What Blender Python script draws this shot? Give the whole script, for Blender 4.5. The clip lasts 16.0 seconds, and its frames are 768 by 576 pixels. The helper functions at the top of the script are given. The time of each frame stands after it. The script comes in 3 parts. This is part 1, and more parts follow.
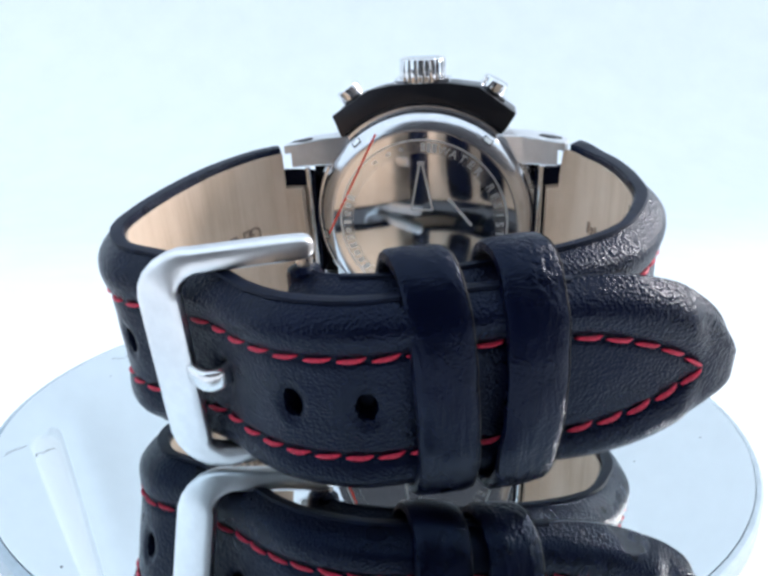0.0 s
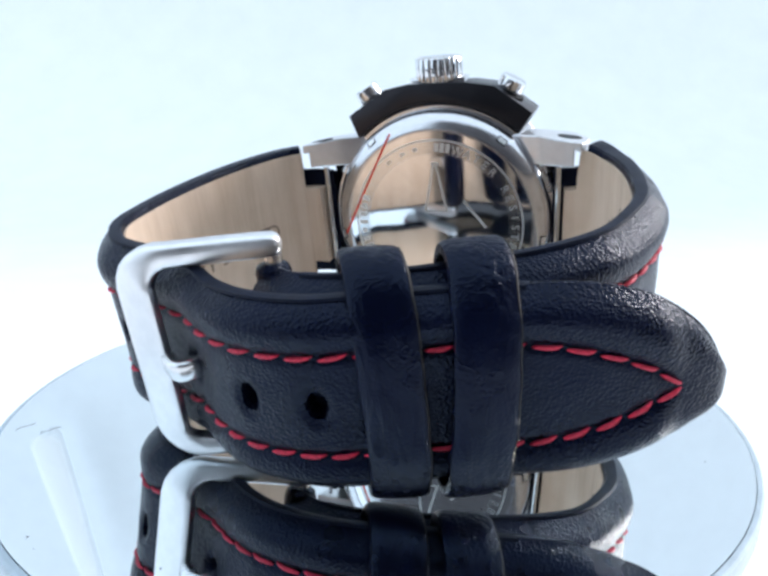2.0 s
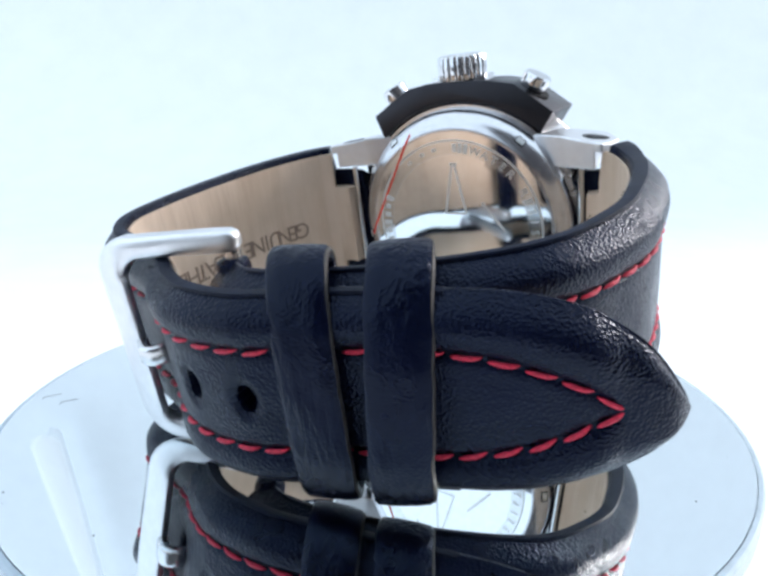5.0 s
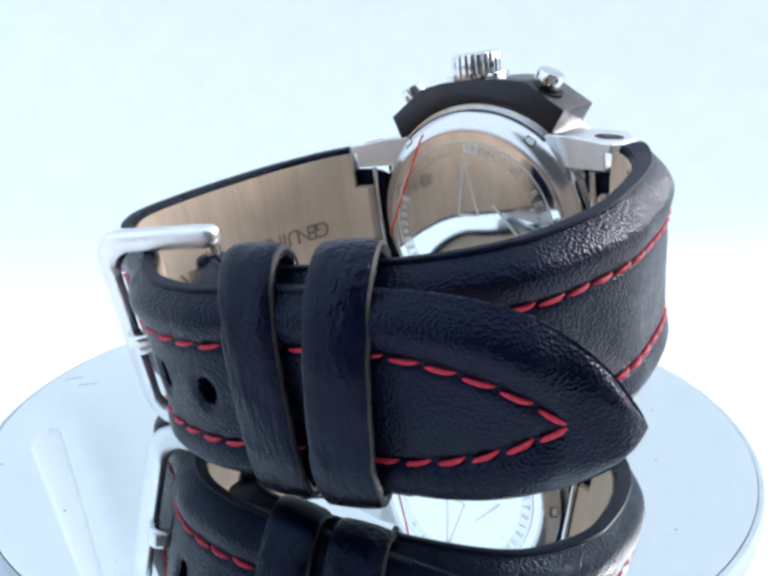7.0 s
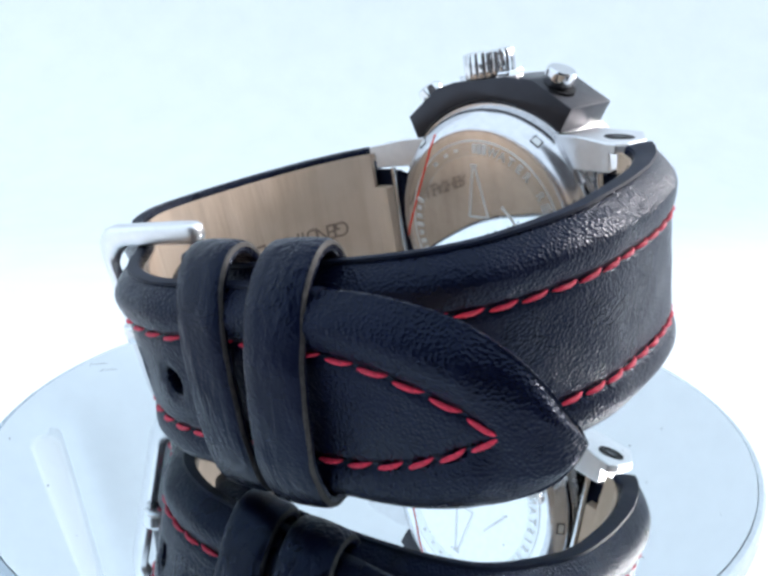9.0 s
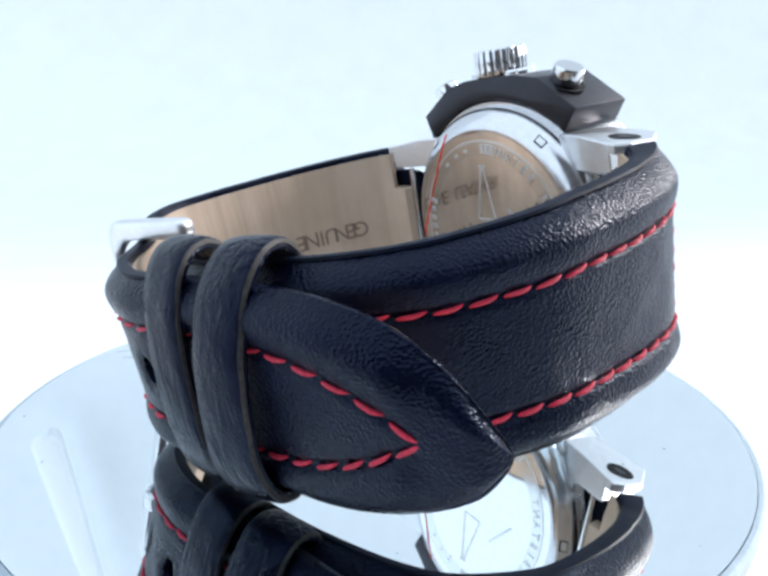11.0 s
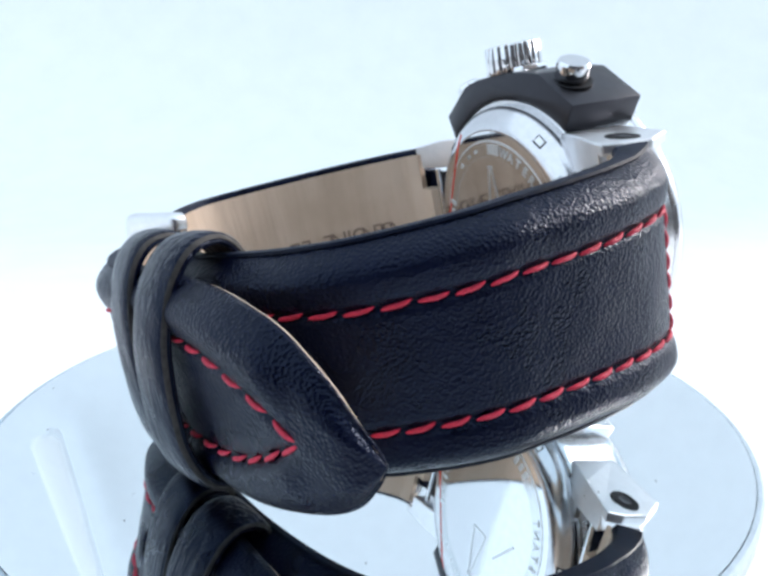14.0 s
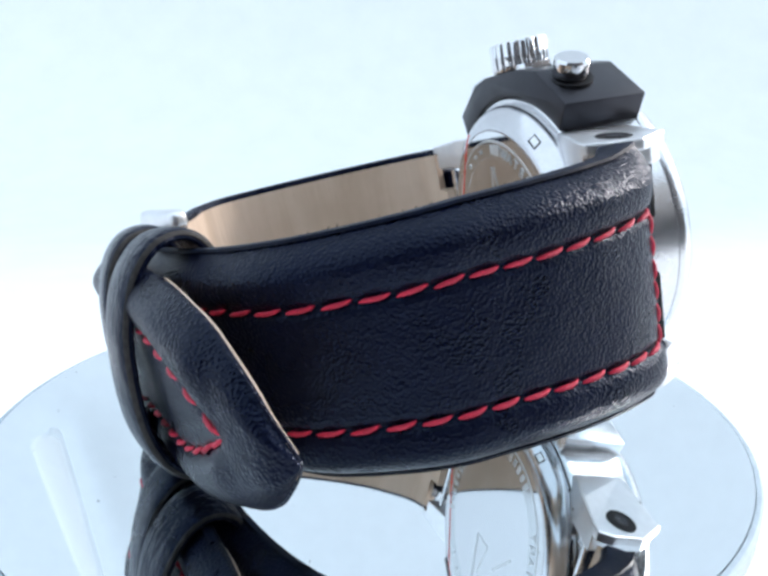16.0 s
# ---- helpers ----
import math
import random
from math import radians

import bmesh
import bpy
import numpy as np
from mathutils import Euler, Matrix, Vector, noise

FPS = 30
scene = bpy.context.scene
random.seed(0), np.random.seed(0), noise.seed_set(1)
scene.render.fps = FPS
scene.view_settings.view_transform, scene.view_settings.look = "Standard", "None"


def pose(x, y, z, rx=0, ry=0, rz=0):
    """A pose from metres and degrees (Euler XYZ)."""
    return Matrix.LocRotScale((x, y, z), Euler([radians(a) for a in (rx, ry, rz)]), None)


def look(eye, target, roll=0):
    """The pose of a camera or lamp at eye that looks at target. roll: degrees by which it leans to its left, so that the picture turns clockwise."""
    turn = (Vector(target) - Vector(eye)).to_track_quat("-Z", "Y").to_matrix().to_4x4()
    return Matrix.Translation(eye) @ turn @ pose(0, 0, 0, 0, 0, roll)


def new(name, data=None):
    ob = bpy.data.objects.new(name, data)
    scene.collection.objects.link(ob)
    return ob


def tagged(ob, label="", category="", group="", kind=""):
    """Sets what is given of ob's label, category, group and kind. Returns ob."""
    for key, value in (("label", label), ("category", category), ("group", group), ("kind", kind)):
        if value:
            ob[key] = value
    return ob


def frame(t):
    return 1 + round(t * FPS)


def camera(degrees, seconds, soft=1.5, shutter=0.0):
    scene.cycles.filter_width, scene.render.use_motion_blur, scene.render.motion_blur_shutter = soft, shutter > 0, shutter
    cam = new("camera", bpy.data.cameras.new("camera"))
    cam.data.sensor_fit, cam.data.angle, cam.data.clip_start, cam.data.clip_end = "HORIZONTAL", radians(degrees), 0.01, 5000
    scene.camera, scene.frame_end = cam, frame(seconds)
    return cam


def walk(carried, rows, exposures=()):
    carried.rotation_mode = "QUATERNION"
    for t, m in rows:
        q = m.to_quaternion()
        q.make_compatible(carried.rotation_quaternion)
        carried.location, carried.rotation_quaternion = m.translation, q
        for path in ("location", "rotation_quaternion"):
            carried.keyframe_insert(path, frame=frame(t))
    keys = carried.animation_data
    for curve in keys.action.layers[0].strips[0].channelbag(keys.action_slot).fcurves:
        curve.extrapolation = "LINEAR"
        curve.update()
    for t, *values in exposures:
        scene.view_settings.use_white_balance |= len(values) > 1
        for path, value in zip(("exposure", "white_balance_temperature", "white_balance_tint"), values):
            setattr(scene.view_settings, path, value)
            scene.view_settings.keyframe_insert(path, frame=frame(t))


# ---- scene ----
# Lengths in the plan are in units of U metres (about a millimetre).
U = 0.0009
cam = camera(64.62, 16.0, soft=3.2)
EYE = Vector((0.0, -90.0, 39.12)) * U
PITCH, YAW = radians(13.93), radians(1.80)
AHEAD = Vector((math.sin(YAW) * math.cos(PITCH), math.cos(YAW) * math.cos(PITCH), -math.sin(PITCH)))
VIEW = look(EYE, EYE + AHEAD, 0.63)
walk(cam, [(0.0, VIEW), (16.0, VIEW)], exposures=[(0.0, 0.32), (16.0, 0.32)])

# ---- light: an even bluish daylight and a broad soft sun ----
world = bpy.data.worlds.new("daylight")
scene.world = world
world.use_nodes = True
wn = world.node_tree.nodes
wn["Background"].inputs["Color"].default_value = (0.705, 0.852, 1.01, 1)
wn["Background"].inputs["Strength"].default_value = 1.42
sun_data = bpy.data.lights.new("sun", "SUN")
sun_data.energy, sun_data.angle, sun_data.color = 5.0, radians(22), (1.0, 0.93, 0.90)
sun = new("sun", sun_data)
sun.matrix_world = look((0.84, 0.36, 0.50), (0, 0, 0))


# ---- materials ----
def material(name):
    m = bpy.data.materials.new(name)
    m.use_nodes = True
    nt = m.node_tree
    return m, nt, nt.nodes["Principled BSDF"]


def node(nt, kind, **sets):
    n = nt.nodes.new(kind)
    for k, v in sets.items():
        n.inputs[k].default_value = v
    return n


def noise_tex(nt, scale, detail=4.0, rough=0.55, coord="Object"):
    tc = nt.nodes.new("ShaderNodeTexCoord")
    n = node(nt, "ShaderNodeTexNoise", Scale=scale, Detail=detail, Roughness=rough)
    nt.links.new(tc.outputs[coord], n.inputs["Vector"])
    return n


def ramp(nt, src, stops):
    r = nt.nodes.new("ShaderNodeValToRGB")
    el = r.color_ramp.elements
    el[0].position, el[0].color = stops[0][0], (*stops[0][1], 1)
    el[1].position, el[1].color = stops[-1][0], (*stops[-1][1], 1)
    for p, c in stops[1:-1]:
        e = el.new(p)
        e.color = (*c, 1)
    nt.links.new(src, r.inputs["Fac"])
    return r


def bump(nt, bsdf, height, strength, distance, before=None):
    b = node(nt, "ShaderNodeBump", Strength=strength, Distance=distance)
    nt.links.new(height, b.inputs["Height"])
    if before:
        nt.links.new(before.outputs["Normal"], b.inputs["Normal"])
    nt.links.new(b.outputs["Normal"], bsdf.inputs["Normal"])
    return b


def make_leather(name, base, grain, rough, coarse=0.5, creased=0.0):
    m, nt, b = material(name)
    tc = nt.nodes.new("ShaderNodeTexCoord")
    big = noise_tex(nt, 140.0, 3.0)
    col = ramp(nt, big.outputs["Fac"], [(0.3, [v * 0.8 for v in base]), (0.75, [v * 1.35 for v in base])])
    nt.links.new(col.outputs["Color"], b.inputs["Base Color"])
    vor = node(nt, "ShaderNodeTexVoronoi", Scale=3200.0, Randomness=1.0)
    nt.links.new(tc.outputs["Object"], vor.inputs["Vector"])
    fine = noise_tex(nt, 3600.0, 3.0)
    crease = noise_tex(nt, 620.0, 6.0, 0.65)
    rr = node(nt, "ShaderNodeMapRange", **{"From Min": 0.3, "From Max": 0.7, "To Min": rough - 0.07, "To Max": rough + 0.1})
    nt.links.new(big.outputs["Fac"], rr.inputs["Value"])
    nt.links.new(rr.outputs["Result"], b.inputs["Roughness"])
    b.inputs["Specular IOR Level"].default_value = 0.20
    b.inputs["Specular Tint"].default_value = (0.56, 0.70, 1.0, 1)
    b1 = bump(nt, b, vor.outputs["Distance"], grain, 0.00025)
    b2 = bump(nt, b, fine.outputs["Fac"], grain * 0.6, 0.0001, b1)
    b3 = bump(nt, b, crease.outputs["Fac"], coarse, 0.0005, b2)
    if creased:
        mp = node(nt, "ShaderNodeMapping", Scale=(1.0, 1.0, 0.16))
        nt.links.new(tc.outputs["Object"], mp.inputs["Vector"])
        st = node(nt, "ShaderNodeTexNoise", Scale=1100.0, Detail=3.0, Distortion=0.6)
        nt.links.new(mp.outputs["Vector"], st.inputs["Vector"])
        patch = ramp(nt, noise_tex(nt, 90.0, 2.0).outputs["Fac"], [(0.42, (0, 0, 0)), (0.62, (1, 1, 1))])
        mul = node(nt, "ShaderNodeMath")
        mul.operation = "MULTIPLY"
        nt.links.new(st.outputs["Fac"], mul.inputs[0])
        nt.links.new(patch.outputs["Color"], mul.inputs[1])
        bump(nt, b, mul.outputs["Value"], creased, 0.0009, b3)
    return m


LEATHER = make_leather("black_leather", (0.0010, 0.0019, 0.0105), 0.40, 0.29, 0.05)
LOOP_LEATHER = make_leather("smooth_black_leather", (0.0010, 0.0019, 0.0105), 0.16, 0.28, 0.06, 0.6)


def make_lining():
    m, nt, b = material("tan_lining")
    big = noise_tex(nt, 110.0, 4.0)
    tc = nt.nodes.new("ShaderNodeTexCoord")
    mp = node(nt, "ShaderNodeMapping", Scale=(1.0, 1.0, 0.12))
    nt.links.new(tc.outputs["Object"], mp.inputs["Vector"])
    streak = node(nt, "ShaderNodeTexNoise", Scale=330.0, Detail=3.0)
    nt.links.new(mp.outputs["Vector"], streak.inputs["Vector"])
    mix = node(nt, "ShaderNodeMath")
    mix.operation = "MULTIPLY"
    nt.links.new(big.outputs["Fac"], mix.inputs[0])
    nt.links.new(streak.outputs["Fac"], mix.inputs[1])
    col = ramp(nt, mix.outputs["Value"], [(0.08, (0.50, 0.37, 0.27)), (0.25, (0.60, 0.46, 0.35)), (0.45, (0.66, 0.52, 0.41))])
    nt.links.new(col.outputs["Color"], b.inputs["Base Color"])
    b.inputs["Roughness"].default_value = 0.75
    fine = noise_tex(nt, 2500.0, 4.0)
    b1 = bump(nt, b, fine.outputs["Fac"], 0.3, 0.0001)
    bump(nt, b, streak.outputs["Fac"], 0.5, 0.0008, b1)
    return m


LINING = make_lining()


def make_metal(name, base, rough, brushed=0.0):
    m, nt, b = material(name)
    n = noise_tex(nt, 900.0, 4.0)
    col = ramp(nt, n.outputs["Fac"], [(0.3, [v * 0.93 for v in base]), (0.7, base)])
    nt.links.new(col.outputs["Color"], b.inputs["Base Color"])
    b.inputs["Metallic"].default_value = 1.0
    smear = noise_tex(nt, 200.0, 3.0)
    rr = node(nt, "ShaderNodeMapRange", **{"From Min": 0.3, "From Max": 0.7, "To Min": rough * 0.8, "To Max": rough * 1.25})
    nt.links.new(smear.outputs["Fac"], rr.inputs["Value"])
    nt.links.new(rr.outputs["Result"], b.inputs["Roughness"])
    if brushed:
        tc = nt.nodes.new("ShaderNodeTexCoord")
        mp = node(nt, "ShaderNodeMapping", Scale=(4000.0, 4000.0, 150.0))
        nt.links.new(tc.outputs["Object"], mp.inputs["Vector"])
        st = node(nt, "ShaderNodeTexNoise", Scale=1.0, Detail=2.0)
        nt.links.new(mp.outputs["Vector"], st.inputs["Vector"])
        bump(nt, b, st.outputs["Fac"], brushed, 0.00003)
    return m


BRUSHED = make_metal("brushed_steel", (0.75, 0.75, 0.765), 0.38, 0.3)
SATIN = make_metal("satin_steel", (0.70, 0.70, 0.71), 0.24, 0.15)
POLISHED = make_metal("polished_steel", (0.70, 0.70, 0.71), 0.08)
FILMED = make_metal("filmed_polished_steel", (0.80, 0.80, 0.81), 0.055)
FROSTED = make_metal("etched_steel", (0.74, 0.75, 0.75), 0.34)
FROSTED.node_tree.nodes["Principled BSDF"].inputs["Metallic"].default_value = 0.85
RIM_STEEL = make_metal("satin_rim_steel", (0.62, 0.62, 0.64), 0.19)
HAZE = make_metal("matted_steel", (0.72, 0.73, 0.74), 0.13)
BLACK_METAL = make_metal("black_plated_steel", (0.045, 0.045, 0.052), 0.38, 0.2)


def make_plain(name, base, rough, scale, spread=0.15, height=0.2, dist=0.0002):
    m, nt, b = material(name)
    n = noise_tex(nt, scale, 5.0)
    col = ramp(nt, n.outputs["Fac"], [(0.3, [v * (1 - spread) for v in base]), (0.7, [min(1, v * (1 + spread)) for v in base])])
    nt.links.new(col.outputs["Color"], b.inputs["Base Color"])
    b.inputs["Roughness"].default_value = rough
    bump(nt, b, n.outputs["Fac"], height, dist)
    return m


THREAD = make_plain("red_thread", (0.56, 0.018, 0.055), 0.55, 2600.0, 0.3, 0.8, 0.0002)
RED_FILM = make_plain("red_film_edge", (0.75, 0.05, 0.02), 0.4, 900.0)
EDGE_PAINT = make_plain("navy_edge_paint", (0.003, 0.006, 0.018), 0.5, 700.0, 0.3)
WORN = make_plain("worn_leather_edge", (0.022, 0.019, 0.018), 0.6, 1500.0, 0.8)
INK = make_plain("brown_stamp_ink", (0.24, 0.17, 0.13), 0.7, 900.0)
DARK = make_plain("dark_gap", (0.01, 0.01, 0.012), 0.6, 900.0)
for dull in (DARK, EDGE_PAINT):
    dull.node_tree.nodes["Principled BSDF"].inputs["Specular IOR Level"].default_value = 0.15
WHITE = make_plain("white_card", (0.86, 0.87, 0.88), 0.7, 30.0, 0.02, 0.1, 0.0003)
DIM = make_plain("dark_grey_paint", (0.035, 0.036, 0.042), 0.6, 6.0, 0.2)
BASE_PLASTIC = make_plain("white_plastic", (0.75, 0.76, 0.78), 0.4, 200.0, 0.04)


def make_glow():
    m, nt, b = material("lamp_cover")
    b.inputs["Base Color"].default_value = (0.9, 0.9, 0.9, 1)
    b.inputs["Emission Color"].default_value = (1.0, 0.98, 0.95, 1)
    b.inputs["Emission Strength"].default_value = 0.06
    return m


GLOW = make_glow()


def make_mirror():
    m, nt, b = material("mirror")
    smear = noise_tex(nt, 60.0, 4.0)
    b.inputs["Base Color"].default_value = (0.85, 0.90, 0.92, 1)
    b.inputs["Metallic"].default_value = 1.0
    rr = node(nt, "ShaderNodeMapRange", **{"From Min": 0.35, "From Max": 0.7, "To Min": 0.012, "To Max": 0.03})
    nt.links.new(smear.outputs["Fac"], rr.inputs["Value"])
    nt.links.new(rr.outputs["Result"], b.inputs["Roughness"])
    return m


MIRROR = make_mirror()


def make_glass(name, tint, rough=0.02):
    m, nt, b = material(name)
    b.inputs["Base Color"].default_value = (*tint, 1)
    b.inputs["Roughness"].default_value = rough
    b.inputs["Transmission Weight"].default_value = 1.0
    b.inputs["IOR"].default_value = 1.5
    return m


GLASS_EDGE = make_plain("ground_glass_edge", (0.42, 0.50, 0.56), 0.25, 400.0, 0.1)
CRYSTAL = make_glass("crystal", (0.95, 0.97, 1.0))


# ---- mesh helpers ----
def part(name, bm, mat, parent=None, label="", basis=None, smooth=True):
    me = bpy.data.meshes.new(name)
    bmesh.ops.recalc_face_normals(bm, faces=bm.faces[:])
    bm.to_mesh(me)
    bm.free()
    me.materials.append(mat)
    if smooth:
        me.shade_smooth()
        me.set_sharp_from_angle(angle=radians(38))
    ob = new(name, me)
    if parent:
        ob.parent = parent
    if basis is not None:
        ob.matrix_basis = basis
    if label:
        tagged(ob, label)
    return ob


def V(a, n, c):
    """A place in the watch's own frame: a along the strap ends, n out of the case back, c towards the crown."""
    return Vector((a * U, -n * U, c * U))


def skin(bm, rings, closed=True, caps=True):
    rows = [[bm.verts.new(p) for p in r] for r in rings]
    k = len(rows[0])
    for r0, r1 in zip(rows, rows[1:]):
        for i in range(k if closed else k - 1):
            j = (i + 1) % k
            bm.faces.new((r0[i], r0[j], r1[j], r1[i]))
    if caps:
        bm.faces.new(rows[0][::-1])
        bm.faces.new(rows[-1])
    return rows


def lathe(profile, centre, steps=96):
    """Turned about the n axis through (a, c). profile: (radius, n)."""
    bm = bmesh.new()
    rings = []
    for r, n in profile:
        ring = []
        for i in range(steps):
            w = 2 * math.pi * i / steps
            ring.append(V(centre[0] + r * math.sin(w), n, centre[1] + r * math.cos(w)))
        rings.append(ring)
    skin(bm, rings)
    return bm


def turned(profile, foot, axis, steps=48, flutes=0, depth=0.0, fluted=()):
    """Turned about any axis from a foot (a, n, c). profile: (radius, height)."""
    bm = bmesh.new()
    z = Vector(axis).normalized()
    x = z.orthogonal().normalized()
    y = z.cross(x)
    rings = []
    for k, (r, h) in enumerate(profile):
        ring = []
        for i in range(steps):
            w = 2 * math.pi * i / steps
            rr = r - (depth * (0.5 + 0.5 * math.cos(flutes * w)) ** 5 if k in fluted else 0)
            p = Vector(foot) + z * h + (x * math.cos(w) + y * math.sin(w)) * rr
            ring.append(V(*p))
        rings.append(ring)
    skin(bm, rings)
    return bm


def prism(outline, c0, c1, bevel=0.35):
    """An outline in (a, n), raised from c0 to c1, with bevelled edges."""
    bm = bmesh.new()
    skin(bm, [[V(a, n, c0) for a, n in outline], [V(a, n, c1) for a, n in outline]])
    bmesh.ops.recalc_face_normals(bm, faces=bm.faces[:])
    if bevel:
        bmesh.ops.bevel(bm, geom=bm.edges[:], offset=bevel * U, segments=2, affect="EDGES", profile=0.6)
    return bm


def slab(outline, n0, n1, bevel=0.35):
    """An outline in (a, c), raised from n0 to n1, with bevelled edges."""
    bm = bmesh.new()
    skin(bm, [[V(a, n0, c) for a, c in outline], [V(a, n1, c) for a, c in outline]])
    bmesh.ops.recalc_face_normals(bm, faces=bm.faces[:])
    if bevel:
        bmesh.ops.bevel(bm, geom=bm.edges[:], offset=bevel * U, segments=2, affect="EDGES", profile=0.6)
    return bm


class Path:
    """A smooth curve in (a, n) through given knots, by its length."""

    def __init__(self, knots):
        pts = [Vector(k) for k in knots]
        pts = [pts[0] * 2 - pts[1]] + pts + [pts[-1] * 2 - pts[-2]]
        out = []
        for i in range(1, len(pts) - 2):
            p0, p1, p2, p3 = pts[i - 1:i + 3]
            for k in range(20):
                t = k / 20
                out.append(0.5 * (2 * p1 + (p2 - p0) * t + (2 * p0 - 5 * p1 + 4 * p2 - p3) * t * t + (3 * p1 - p0 - 3 * p2 + p3) * t ** 3))
        out.append(pts[-2])
        self.xy = np.array([tuple(p) for p in out])
        self.s = np.r_[0, np.cumsum(np.hypot(*np.diff(self.xy, axis=0).T))]
        self.length = float(self.s[-1])

    def at(self, s):
        return Vector((float(np.interp(s, self.s, self.xy[:, 0])), float(np.interp(s, self.s, self.xy[:, 1]))))

    def tangent(self, s):
        return (self.at(min(s + 0.8, self.length)) - self.at(max(s - 0.8, 0))).normalized()

    def near(self, a, n):
        return float(self.s[np.argmin(np.hypot(self.xy[:, 0] - a, self.xy[:, 1] - n))])


def steps_between(rows, s):
    """Linear interpolation in a short table of (s, value)."""
    return float(np.interp(s, [r[0] for r in rows], [r[1] for r in rows]))


class Strap:
    """A padded strap: outer curve, side of the outer face, half width, middle, thickness and stitch row by length."""

    def __init__(self, knots, side, half, middle, thick, row, holes=(), blunt=False):
        self.path, self.side, self.blunt = Path(knots), side, blunt
        self.half, self.middle, self.thick, self.row, self.holes = half, middle, thick, row, holes

    def drop(self, s):
        """How far the padded edge falls off; flatter by the sewn end."""
        return 2.1 if self.blunt else steps_between([(T_LUG, 1.0), (T_LUG + 4, 2.2), (T_LUG + 9, 2.7)], s)

    def station(self, s):
        t = self.path.tangent(s)
        return self.path.at(s), t, Vector((-t.y, t.x)) * self.side

    def place(self, s, c, up):
        p, t, o = self.station(s)
        q = p + o * up
        return V(q.x, q.y, c)

    def height(self, s, x, w):
        """Relief of the outer face at distance x from the middle."""
        r = min(self.row(s), max(w - 1.5, 0.3))
        ax = abs(x)
        fade = min(1.0, self.row(s) / 1.5)
        h = -0.42 * fade * math.exp(-((ax - r) / 0.55) ** 2)
        if ax > r:
            u = (ax - r) / max(w - r, 0.2)
            h += 0.6 * fade * math.sin(math.pi * min(u * 1.05, 1)) - self.drop(s) * max(0, (u - 0.42) / 0.58) ** 2.0
        d_end = self.path.length - s
        if self.blunt and d_end < 4.0:
            h -= 0.9 * (1 - d_end / 4.0) ** 2.2
        h += 0.10 * noise.noise(Vector((s * 0.22, x * 0.3, 3.1))) * min(1, w / 6)
        for hs, hc in self.holes:
            d = math.hypot((s - hs) / 1.05, (x - hc) / 1.6)
            if d < 1.7:
                h -= 0.35 * math.exp(-((d - 1) / 0.5) ** 2) if d > 1 else 0.35
            if d < 1:
                h -= 2.4
        return h

    def leather(self, s0, s1, step=0.55):
        bm = bmesh.new()
        rings = []
        ss = [s0]
        while ss[-1] < s1 - (0.04 if self.blunt else step):
            left = s1 - ss[-1]
            fine = max(0.03, 0.12 * left) if self.blunt and left < 4.5 else step
            ss.append(ss[-1] + (0.22 if any(abs(ss[-1] - h[0]) < 2 for h in self.holes) else fine))
        ss.append(s1)
        for s in ss:
            w, m, th = self.half(s), self.middle(s), self.thick(s)
            k = 48
            ring = []
            for i in range(2 * k + 1):
                f = (i - k) / k
                x = w * (f if abs(f) < 0.9 else math.copysign(0.9 + (abs(f) - 0.9), f))
                ring.append(self.place(s, m + x, max(self.height(s, x, w), -0.8 * th)))
            for f, d in ((1.0, 0.86), (0.985, 0.96), (0.95, 1.0), (0.5, 1.0), (-0.5, 1.0), (-0.95, 1.0), (-0.985, 0.96), (-1.0, 0.86)):
                ring.append(self.place(s, m + w * f, -th * d))
            rings.append(ring)
        skin(bm, rings)
        return bm

    def lining(self, s0, s1, notch, full=None, step=1.0, inset=0.9):
        """The inner skin; short of the length "notch" it is narrow and stands off the leather."""
        bm = bmesh.new()
        rings = []
        end = [s1 - d for d in (1.6, 1.1, 0.7, 0.4, 0.2, 0.08, 0.0)]
        for s in list(np.arange(s0, notch, step)) + [notch, notch + 0.05] + list(np.arange(notch + step, s1 - 1.8, step)) + end:
            q = max(s, (full or notch) + 0.35) if s > notch + 0.3 else s
            tip = max(0.0, min(1.0, (s - s1 + 24) / 4)) if self.blunt else 0.0
            w, m, th = max(self.half(q) - inset * (1 - tip) - 0.42 * tip, 0.2), self.middle(q), self.thick(q)
            face = th if s > notch + 0.3 else 4.7
            th = th if s > notch + 0.3 else 2.6
            if s <= notch:
                w = 7.3
            ring = [self.place(s, m + w * f, -th + 0.3) for f in np.linspace(-1, 1, 13)]
            ring += [self.place(s, m + w * f, -face - 0.22 - 0.10 * noise.noise(Vector((s * 0.35, f, 9)))) for f in np.linspace(1, -1, 13)]
            rings.append(ring)
        skin(bm, rings)
        return bm


